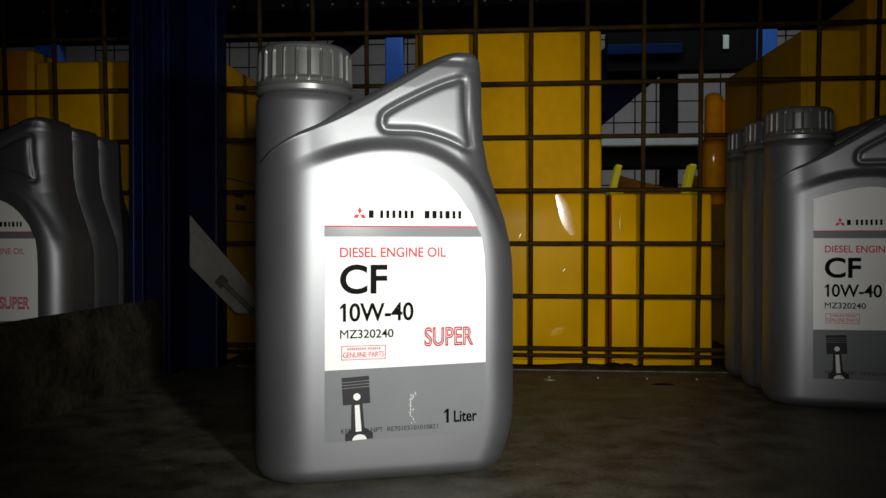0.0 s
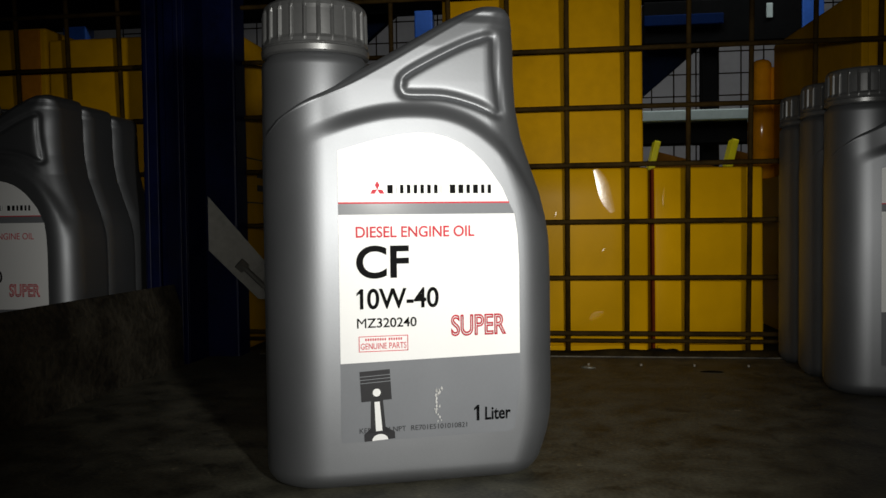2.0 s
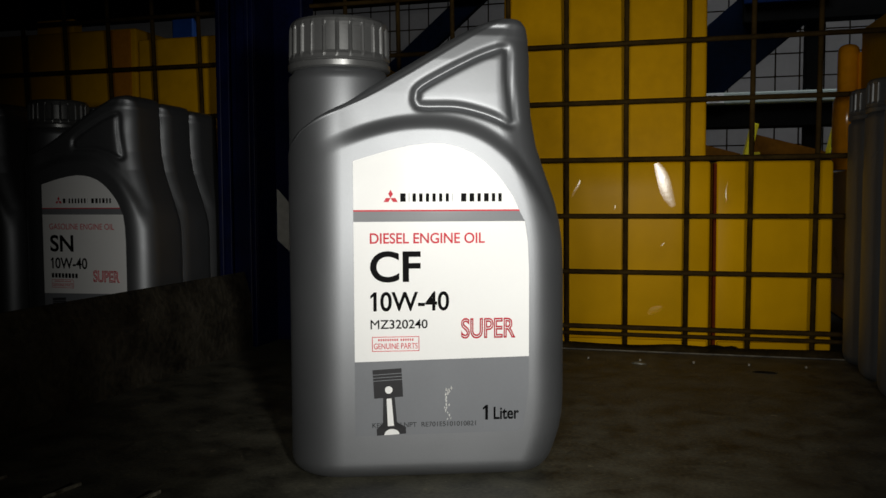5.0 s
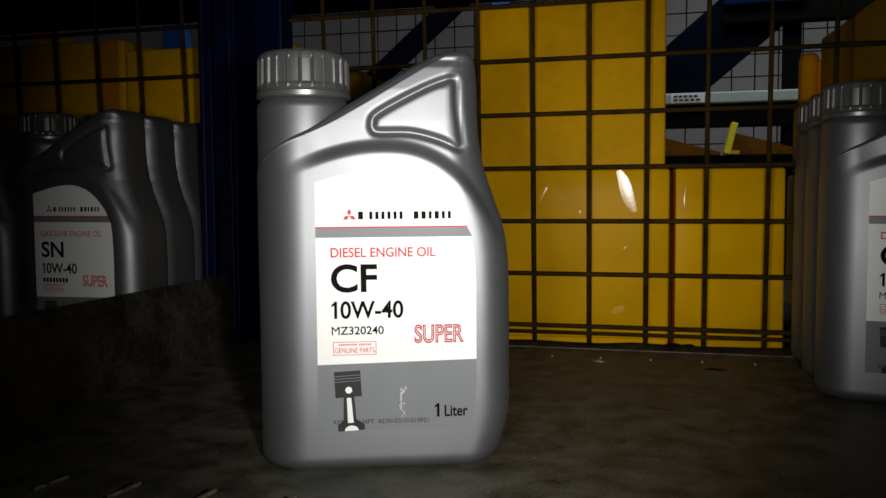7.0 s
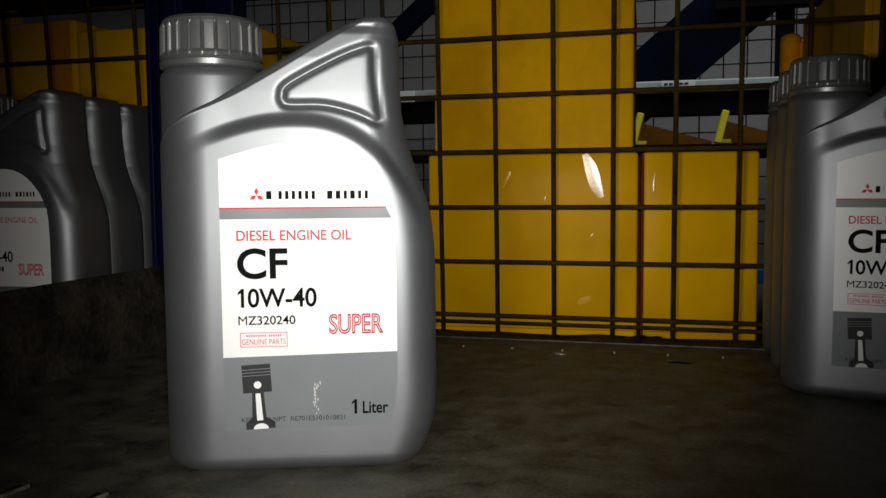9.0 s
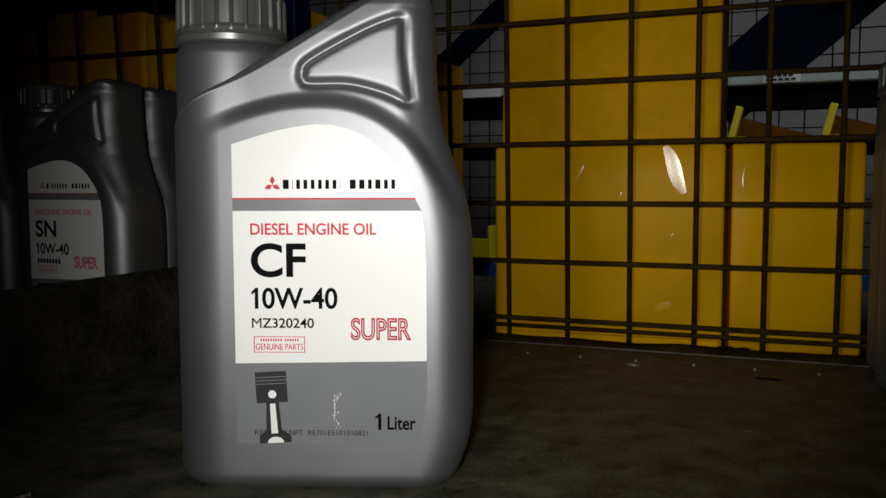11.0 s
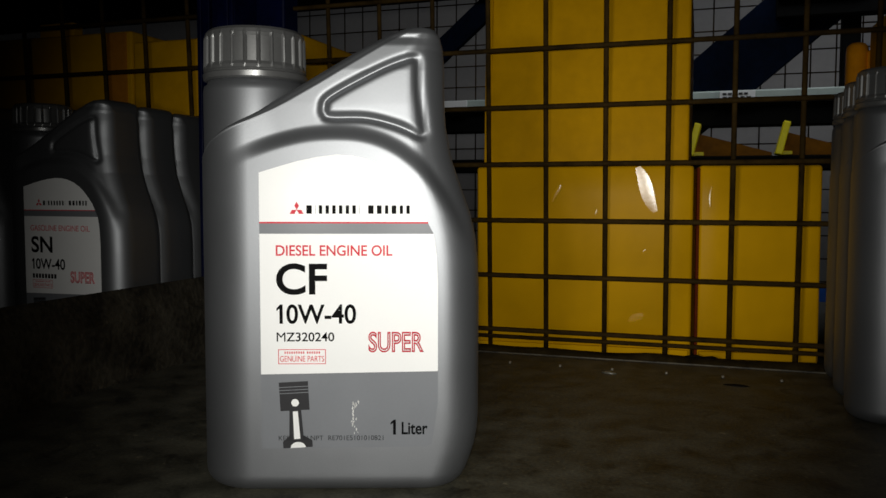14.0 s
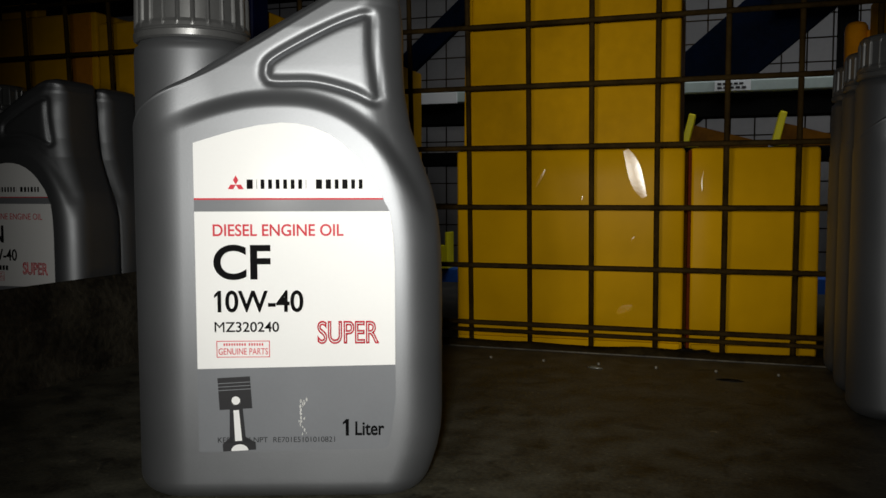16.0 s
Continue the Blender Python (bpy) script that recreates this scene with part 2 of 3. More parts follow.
def bottle_body():
    """Body with neck and handle: rounded sections stacked in height, with the pressed grooves."""
    ztop = 0.2105
    zs = np.concatenate([0.0065 * (1 - np.cos(np.linspace(0, math.pi / 2, 8))), np.linspace(0.0075, 0.135, 70), np.linspace(0.1358, ztop - 0.006, 105), ztop - 0.006 + 0.006 * np.sin(np.linspace(0.12, math.pi / 2, 12))])
    left_z = [0, 0.1480, 0.1520, 0.1580, 0.1640, 0.1740, 0.1840, 0.1960, 0.2025, 0.2065, 0.2090, 0.2105]
    left_u = [-0.0275, -0.0275, -0.0255, -0.0205, -0.0125, 0.0040, 0.0215, 0.0415, 0.0525, 0.0602, 0.0665, 0.0725]
    right_z = [0, 0.0050, 0.0110, 0.0180, 0.0260, 0.0340, 0.0900, 0.1050, 0.1160, 0.1260, 0.1400, 0.1520, 0.1660, 0.1800, 0.1930, 0.2005, 0.2055, 0.2088, 0.2105]
    right_u = [0.0935, 0.0948, 0.0972, 0.0995, 0.1010, 0.1015, 0.1015, 0.1010, 0.0998, 0.0975, 0.0925, 0.0885, 0.0860, 0.0852, 0.0852, 0.0846, 0.0832, 0.0808, 0.0765]
    half_z, half_t = [0, 0.150, 0.160, 0.175, 0.190, 0.2010, 0.2065, 0.2092, 0.2105], [1, 1, 1.003, 1.006, 1.000, 0.965, 0.885, 0.74, 0.50]
    arch, tri = smooth_line(ARCH), smooth_line(TRI, closed=True)
    nf, ne, nb = 170, 14, 60
    rows, normals = [], []
    quarter = np.linspace(0, math.pi / 2, ne)
    for z in zs:
        l, r = np.interp(z, left_z, left_u), np.interp(z, right_z, right_u)
        t = HALF * np.interp(z, half_z, half_t)
        foot = max(0.0, 0.0075 - z)
        inset = 0.0065 * (1 - math.sqrt(max(0, 1 - (foot / 0.0075) ** 2)))
        l, r, t = l + inset, r - inset, t - inset
        # the left end is half round; the slanting top cuts through it with a small rounded edge
        end, rl = -0.0275 + inset, t * 0.92
        grow = min(1.0, max(0.0, l - end) / 0.036)
        cut = min(0.0090 * grow * grow * (3 - 2 * grow), (r - l) * 0.4)
        rr = min(t * np.interp(z, [0.140, 0.175], [0.60, 0.62]), (r - l) * 0.45)

        def half_width(u):
            k = rl - (u - end)
            return t if k <= 0 else t - rl + math.sqrt(max(0.0, rl * rl - k * k))

        def lean(u):
            k = max(0.0, min(1.0, (rl - (u - end)) / rl))
            return -k, math.sqrt(1 - k * k)

        u0, u1 = l + cut, r - rr
        run = [u0 + (u1 - u0) * q * q for q in np.linspace(0, 1, nf)]
        back = [u0 + (u1 - u0) * q * q for q in np.linspace(0, 1, nb)]
        w0 = half_width(u0)
        drop = min(cut, w0 * 0.8)
        pts = [(u, -half_width(u), lean(u)[0], -lean(u)[1]) for u in run]
        pts += [(r - rr + rr * math.sin(a), -t + rr - rr * math.cos(a), math.sin(a), -math.cos(a)) for a in quarter[1:]]
        pts += [(r - rr + rr * math.cos(a), t - rr + rr * math.sin(a), math.cos(a), math.sin(a)) for a in quarter]
        pts += [(u, half_width(u), *lean(u)) for u in back[::-1][1:]]
        pts += [(u0 - cut * math.sin(a), w0 - drop + drop * math.cos(a), -math.sin(a), math.cos(a)) for a in quarter[1:]]
        pts += [(u0 - cut * math.cos(a), -w0 + drop - drop * math.sin(a), -math.cos(a), -math.sin(a)) for a in quarter[:-1]]
        rows.append([(u, y, z) for u, y, _, _ in pts])
        normals.append([(nx, ny) for _, _, nx, ny in pts])
    P, N = np.array(rows), np.array(normals).reshape(-1, 2)
    n, m = P.shape[:2]
    flatp = P.reshape(-1, 3)
    q = flatp[:, (0, 2)].copy()
    da, sa = to_line(q, arch)
    dt, _ = to_line(q, tri)
    soft = lambda v: np.clip(v, 0, 1) ** 2 * (3 - 2 * np.clip(v, 0, 1))
    fade = soft(sa / 0.20) * soft((1 - sa) / 0.16)
    depth = 0.0019 * np.exp(-(dt / 0.0018) ** 2)
    # the handle above the arch is set back from the panel, with a soft step between
    arch_z = np.interp(q[:, 0], arch[:, 0], arch[:, 1])
    signed = np.where(q[:, 1] > arch_z, da, -da)
    step = np.clip((signed + 0.0036) / 0.0080, 0, 1)
    step = step * step * (3 - 2 * step)
    proud = -0.0034 * fade * step * np.clip((ztop - q[:, 1]) / 0.006, 0, 1)
    move = (proud - depth) * np.clip(np.abs(N[:, 1]) * 1.25 - 0.1, 0, 1)
    flatp[:, 0] += move * N[:, 0]
    flatp[:, 1] += move * N[:, 1]
    bm = bmesh.new()
    vs = [bm.verts.new(p) for p in flatp]
    for i in range(n - 1):
        for j in range(m):
            k = (j + 1) % m
            bm.faces.new((vs[i * m + j], vs[i * m + k], vs[(i + 1) * m + k], vs[(i + 1) * m + j]))
    bm.faces.new(vs[:m][::-1]), bm.faces.new(vs[-m:])
    return bm


NECK_U = -0.0033


def turned(profile, cu, cy=0.0, sides=64):
    bm = bmesh.new()
    rings = [[bm.verts.new((cu + r * math.cos(2 * math.pi * i / sides), cy + r * math.sin(2 * math.pi * i / sides), z)) for i in range(sides)] for r, z in profile]
    for a, b in zip(rings, rings[1:]):
        for i in range(sides):
            bm.faces.new((a[i], a[(i + 1) % sides], b[(i + 1) % sides], b[i]))
    bm.faces.new(rings[0][::-1]), bm.faces.new(rings[-1])
    return bm


def cap_mesh():
    """Screw cap: skirt with upright ribs, a smooth top rim and a tamper ring below."""
    sides, ribs = 288, 24
    prof = [(0.0225, 0.1867, 0), (0.0238, 0.1874, 0), (0.0240, 0.1897, 0), (0.0232, 0.1902, 0), (0.0230, 0.1908, 0), (0.0236, 0.1912, 0), (0.0237, 0.1927, 0.3), (0.0236, 0.1942, 1), (0.0234, 0.2052, 1), (0.0232, 0.2067, 0.3), (0.0226, 0.2084, 0), (0.0214, 0.2097, 0), (0.0185, 0.2102, 0), (0.0180, 0.2097, 0), (0.008, 0.2097, 0)]
    bm = bmesh.new()
    rings = []
    for r, z, k in prof:
        ring = []
        for i in range(sides):
            a = 2 * math.pi * i / sides
            s = (a * ribs / (2 * math.pi)) % 1.0
            dip = 0.0012 * min(1, max(0, (abs(s - 0.5) - 0.385) / 0.05))
            rr = r - k * (0.0012 - dip) * 0.95
            ring.append(bm.verts.new((NECK_U + rr * math.cos(a), rr * math.sin(a), z)))
        rings.append(ring)
    for a, b in zip(rings, rings[1:]):
        for i in range(sides):
            bm.faces.new((a[i], a[(i + 1) % sides], b[(i + 1) % sides], b[i]))
    bm.faces.new(rings[0][::-1]), bm.faces.new(rings[-1])
    return bm


def blocks(name, u0, u1, z0, z1, widths, gap, material, parent):
    """A word that is not lettered: small upright bars in a row."""
    total = sum(widths)
    s = (u1 - u0) / total
    u = u0
    for w in widths:
        if w > 0.5:
            part(name, flat([(u, z0), (u + (w - gap) * s, z0), (u + (w - gap) * s, z1), (u, z1)], LY - 0.00035), material, parent)
        u += w * s


LY = -HALF - 0.00025
L0, L1 = 0.0032, 0.0823


def arc_top(rise=1.0):
    """The label's curved top edge, from its foot on one side to the other."""
    return [(u, 0.1226 + (z - 0.1226) * rise) for u, z in ((L1 - 0.0047, 0.1226), (0.0750, 0.1285), (0.0712, 0.1340), (0.0672, 0.1392), (0.0625, 0.1438), (0.0570, 0.1477), (0.0505, 0.1505), (0.0440, 0.1519), (0.0375, 0.1522), (0.0290, 0.1512), (0.0200, 0.1493), (0.0120, 0.1470), (L0, 0.1443))]


def make_bottle(kind, m, label, group):
    top = empty("oil_bottle", m, label, "oil bottle", group)
    body = part("body", bottle_body(), SILVER, top, smooth=True)
    neck = part("neck", turned([(0.0230, 0.120), (0.0239, 0.125), (0.0239, 0.1815), (0.0235, 0.1842), (0.0222, 0.1852), (0.0213, 0.1875)], NECK_U), SILVER, top, smooth=True)
    cap = part("cap", cap_mesh(), CAP, top, "grey ribbed plastic screw cap")
    rise, low = (1.0, 0.0) if kind == "CF" else (0.86, 0.0028)
    lab = part("front_label", flat([(L0, 0.1226), *arc_top(rise)], LY), PAPER, top, "white paper label with grey bands and print")
    part("main_panel", flat([(L0, 0.0543), (L1, 0.0556), (L1, 0.0950), (L1 - 0.0006, 0.1080), (L1 - 0.0020, 0.1173), (L0, 0.1173)], LY), PAPER, lab)
    part("grey_band", flat([(L0, 0.1173), (L1 - 0.0020, 0.1173), (L1 - 0.0044, 0.1219), (L0, 0.1219)], LY - 0.0001), LGREY, lab, "grey band")
    part("red_rule", flat([(L0, 0.1219), (L1 - 0.0043, 0.1219), (L1 - 0.0045, 0.1226), (L0, 0.1226)], LY - 0.00015), RED, lab, "thin red line")
    part("grey_foot", flat([(L0, 0.0205), (0.0770, 0.0212), (0.0795, 0.0225), (0.0808, 0.0300), (L1, 0.0420), (L1, 0.0556), (L0, 0.0543)], LY), LGREY, lab, "grey lower panel")
    y1 = LY - 0.0004
    # emblem of three lozenges and a brand word as bars
    em = bmesh.new()
    c, h = Vector((0.0198, 0.1279)), 0.0029
    for a in (90, 210, 330):
        d = Vector((math.cos(radians(a)), math.sin(radians(a))))
        e = Vector((-d.y, d.x))
        mid = c + d * h * 0.62
        flat([tuple(c), tuple(mid + e * h * 0.36), tuple(c + d * h * 1.25), tuple(mid - e * h * 0.36)], y1, em)
    part("emblem", em, RED, lab, "red emblem of three lozenges")
    blocks("print_bar", 0.0241, 0.0712, 0.1262, 0.1299, [1.3, .55, 1, 1, 1, 1, 1, 1, .55, .4, .4, 1.3, 1.2, 1, 1.2, 1, 1], 0.50, BLACK, lab)
    if kind == "CF":
        writing("type_line", "DIESEL ENGINE OIL", 0.0104, 0.1075, 0.0048, 0.0516, y1, RED, lab, bold=0.014)
        writing("grade", "CF", 0.0104, 0.0901, 0.0141, 0.0226, y1, BLACK, lab, bold=0.022)
        writing("part_number", "M", 0.0104, 0.0692, 0.0041, 0.0039, y1, BLACK, lab)
        writing("part_number", "Z320240", 0.0147, 0.0692, 0.0041, 0.0213, y1, BLACK, lab, bold=0.012)
    else:
        writing("type_line", "GASOLINE ENGINE OIL", 0.0100, 0.1072 - low * 0.6, 0.0046, 0.0620, y1, RED, lab)
        writing("grade", "SN", 0.0104, 0.0905 - low, 0.0134, 0.0226, y1, BLACK, lab, bold=0.022)
        blocks("print_bar", 0.0110, 0.0372, 0.0698 - low, 0.0734 - low, [1] * 8, 0.3, BLACK, lab)
    numeral_one("viscosity", 0.0104, 0.0772 - low, 0.0086, 0.0028, y1, BLACK, lab)
    writing("viscosity", "0W-40", 0.0148, 0.0771 - low, 0.0088, 0.0310, y1, BLACK, lab, bold=0.018)
    writing("quality_word", "SUPER", 0.0512, 0.0642, 0.0094, 0.0248, y1, RED, lab, outline=0.030)
    st = bmesh.new()
    for a, b, c2, d2 in ((0.0110, 0.0322, 0.0590, 0.0593), (0.0110, 0.0322, 0.0654, 0.0657), (0.0110, 0.0113, 0.0590, 0.0657), (0.0319, 0.0322, 0.0590, 0.0657)):
        flat([(a, c2), (b, c2), (b, d2), (a, d2)], y1, st)
    stamp = part("stamp_frame", st, RED, lab, "red stamp outline")
    writing("stamp_text", "GENUINE PARTS", 0.0118, 0.0601, 0.0026, 0.0196, y1, RED, lab)
    blocks("stamp_bar", 0.0138, 0.0300, 0.0637, 0.0647, [.55] * 9 + [.4] + [.55] * 6, 0.25, RED, lab)
    numeral_one("volume", 0.0610, 0.0268, 0.0068, 0.0024, y1, BLACK, lab)
    writing("volume", "Liter", 0.0660, 0.0268, 0.0058, 0.0117, y1, BLACK, lab, bold=0.020)
    writing("permit_text", "KESDM RI NPT", 0.0108, 0.0243, 0.0022, 0.0200, y1, DARKG, lab)
    writing("permit_text", "RE701E5101010821", 0.0330, 0.0243, 0.0022, 0.0248, y1, DARKG, lab)
    # piston drawing
    tilt = math.radians(3)
    R = lambda u, z: (0.0183 + (u * math.cos(tilt) - z * math.sin(tilt)), 0.0390 + (u * math.sin(tilt) + z * math.cos(tilt)))
    pk = bmesh.new()
    flat([R(-0.0066, -0.0010), R(0.0064, -0.0010), R(0.0064, 0.0120), R(-0.0066, 0.0120)], y1, pk)
    flat([R(-0.0026, -0.0010), R(0.0026, -0.0010), R(0.0030, -0.0125), R(0.0068, -0.0150), R(0.0068, -0.0180), R(-0.0064, -0.0180), R(-0.0064, -0.0150), R(-0.0034, -0.0125)], y1, pk)
    piston = part("piston_drawing", pk, DARKG, lab, "dark printed drawing of a piston and rod")
    pw = bmesh.new()
    flat([(0.0183 + 0.0017 * math.cos(a), 0.0415 + 0.0017 * math.sin(a)) for a in np.linspace(0, 2 * math.pi, 24)[:-1]], y1 - 0.0001, pw)
    flat([R(-0.0011, -0.0014), R(0.0011, -0.0014), R(0.0015, -0.0140), R(-0.0013, -0.0140)], y1 - 0.0001, pw)
    flat([R(0.0003 + 0.0034 * math.cos(a), -0.0180 + 0.0026 * math.sin(a)) for a in np.linspace(0, math.pi, 16)], y1 - 0.0001, pw)
    part("drawing_white", pw, PAPER, lab)
    pr = bmesh.new()
    for z in (0.0068, 0.0082, 0.0096):
        flat([R(-0.0066, z), R(0.0064, z), R(0.0064, z + 0.0003), R(-0.0066, z + 0.0003)], y1 - 0.0001, pr)
    part("drawing_rings", pr, LGREY, lab)
    return top


def bottle_pose(u_x, u_y, yaw, z=0.0):
    """Pose by the place of the label's left edge  on the front face."""
    r = pose(0, 0, 0, 0, 0, yaw)
    p = r @ Vector((L0, LY, 0))
    return Matrix.Translation((u_x - p.x, u_y - p.y, z)) @ r


HERO_YAW = 19.7
hero = make_bottle("CF", bottle_pose(-0.0226, 0.4381, HERO_YAW), "silver plastic one-litre diesel engine oil bottle with a white label", "")
# worn flecks on the grey panel of the label
fl = bmesh.new()
rng = random.Random(4)
for i in range(26):
    u, z = 0.0447 + rng.gauss(0, 0.0008), 0.031 + rng.uniform(-0.004, 0.011)
    s = rng.uniform(0.00012, 0.00045)
    flat([(u + s * rng.uniform(0.4, 1.2) * math.cos(a), z + 2.6 * s * rng.uniform(0.4, 1.2) * math.sin(a)) for a in np.linspace(0, 2 * math.pi, 7)[:-1]], LY - 0.0006, fl)
part("label_scuff", fl, SCUFF, [c for c in hero.children if c.name.startswith("front_label")][0], "pale worn flecks")

cf = make_bottle("CF", bottle_pose(0.2710, 0.6470, -12), "silver plastic diesel engine oil bottle in a row on the shelf", "diesel oil bottles in a row")
for k in range(1, 3):
    copy_thing(cf, bottle_pose(0.2710 + 0.001 * k, 0.6470 + 0.0570 * k, -12 + 0.6 * k))
SNY = -2.7
sn = make_bottle("SN", bottle_pose(-0.3690, 0.6490, SNY), "silver plastic gasoline engine oil bottle in a row behind the divider", "gasoline oil bottles in rows")
for col, k in ((0, 1), (0, 2), (1, 0), (1, 1), (1, 2)):
    copy_thing(sn, bottle_pose(-0.3690 - 0.136 * col - 0.008 * k, 0.6490 + 0.0565 * k + 0.014 * col, SNY + (k - 1) * 1.0))

# ---- the shelf ----
plain("shelf_deck", box(-1.2, 1.2, 0.22, 0.822, -0.03, 0, 0.002), FLOOR, "dark dusty shelf deck with scuffs", "shelf", "structure")
ld = bmesh.new()
sec = [(-0.2430, 0.0), (-0.2345, 0.0), (-0.2350, 0.043), (-0.2360, 0.0470), (-0.2415, 0.0650), (-0.2422, 0.0660), (-0.2430, 0.0650)]
for y in (0.22, 0.742):
    for x, z in sec:
        ld.verts.new((x, y, z))
ld.verts.ensure_lookup_table()
k = len(sec)
for i in range(k):
    ld.faces.new((ld.verts[i], ld.verts[(i + 1) % k], ld.verts[k + (i + 1) % k], ld.verts[k + i]))
ld.faces.new([ld.verts[i] for i in range(k)][::-1]), ld.faces.new([ld.verts[k + i] for i in range(k)])
bmesh.ops.recalc_face_normals(ld, faces=ld.faces[:])
plain("shelf_divider", ld, LEDGE, "low dirty dark divider beam along the shelf", "divider", "structure")

# rack upright: folded blue profile
up = empty("rack_upright", pose(-0.231, 0.744, 0), "blue painted steel rack upright with shade in its colour at the shelf end", "rack post")
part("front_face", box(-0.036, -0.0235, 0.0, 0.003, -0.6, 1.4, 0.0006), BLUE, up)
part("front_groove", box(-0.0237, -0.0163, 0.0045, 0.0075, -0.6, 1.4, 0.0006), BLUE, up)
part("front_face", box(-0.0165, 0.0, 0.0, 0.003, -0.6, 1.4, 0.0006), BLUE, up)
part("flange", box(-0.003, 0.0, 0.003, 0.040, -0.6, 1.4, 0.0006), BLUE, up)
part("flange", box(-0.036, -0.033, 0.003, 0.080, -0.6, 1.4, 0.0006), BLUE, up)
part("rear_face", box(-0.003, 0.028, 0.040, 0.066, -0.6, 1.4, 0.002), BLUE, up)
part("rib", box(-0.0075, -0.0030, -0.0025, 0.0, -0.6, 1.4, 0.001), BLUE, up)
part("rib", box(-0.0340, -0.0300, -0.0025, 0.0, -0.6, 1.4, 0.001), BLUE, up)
br = empty("diagonal_brace", pose(0, 0, 0), "galvanised flat steel brace bolted to the rack upright", "brace")
plate = bmesh.new()
PLATE_OUT = Vector((0.48, -0.87, 0.0)).normalized() * 0.0025
corners = [Vector(c) for c in ((-0.2225, 0.768, 0.139), (-0.2225, 0.768, 0.093), (-0.187, 0.7878, 0.050), (-0.179, 0.7922, 0.049), (-0.170, 0.797, 0.060), (-0.170, 0.797, 0.067))]
front = [plate.verts.new(c) for c in corners]
rear = [plate.verts.new(c - PLATE_OUT) for c in corners]
plate.faces.new(front), plate.faces.new(rear[::-1])
for i in range(6):
    plate.faces.new((front[i], rear[i], rear[(i + 1) % 6], front[(i + 1) % 6]))
bmesh.ops.recalc_face_normals(plate, faces=plate.faces[:])
part("strip", plate, GALV, br)
part("bolt", rod((-0.1960, 0.776, 0.079), (-0.1620, 0.794, 0.040), 0.0024, 10), GALV, br)
part("bolt_head", rod((-0.1990, 0.7745, 0.082), (-0.1940, 0.777, 0.0765), 0.0055, 6), GALV, br)

# ---- wire mesh ----
LEAN_M = math.radians(2.9)


def mesh_at(x, h, off=0.0):
    return (x, 0.82 - h * math.sin(LEAN_M) + off, h * math.cos(LEAN_M))


wm = empty("wire_mesh", pose(0, 0, 0), "rusty welded wire mesh panel at the rear of the shelf", "wire mesh", kind="structure")
for i in range(-22, 15):
    part("wire", rod(mesh_at(0.18 + 0.05 * i, -0.001), mesh_at(0.18 + 0.05 * i, 0.62), 0.0021), WIRE, wm, smooth=True)
for j in range(-9, 4):
    z = 0.1615 - 0.048 * j
    part("wire", rod(mesh_at(-0.95, z, -0.003), mesh_at(0.90, z, -0.003), 0.0021), WIRE, wm, smooth=True)
for z in (0.0112,):
    part("wire", rod(mesh_at(-0.21, z, -0.003), mesh_at(0.90, z, -0.003), 0.0018), WIRE, wm, smooth=True)


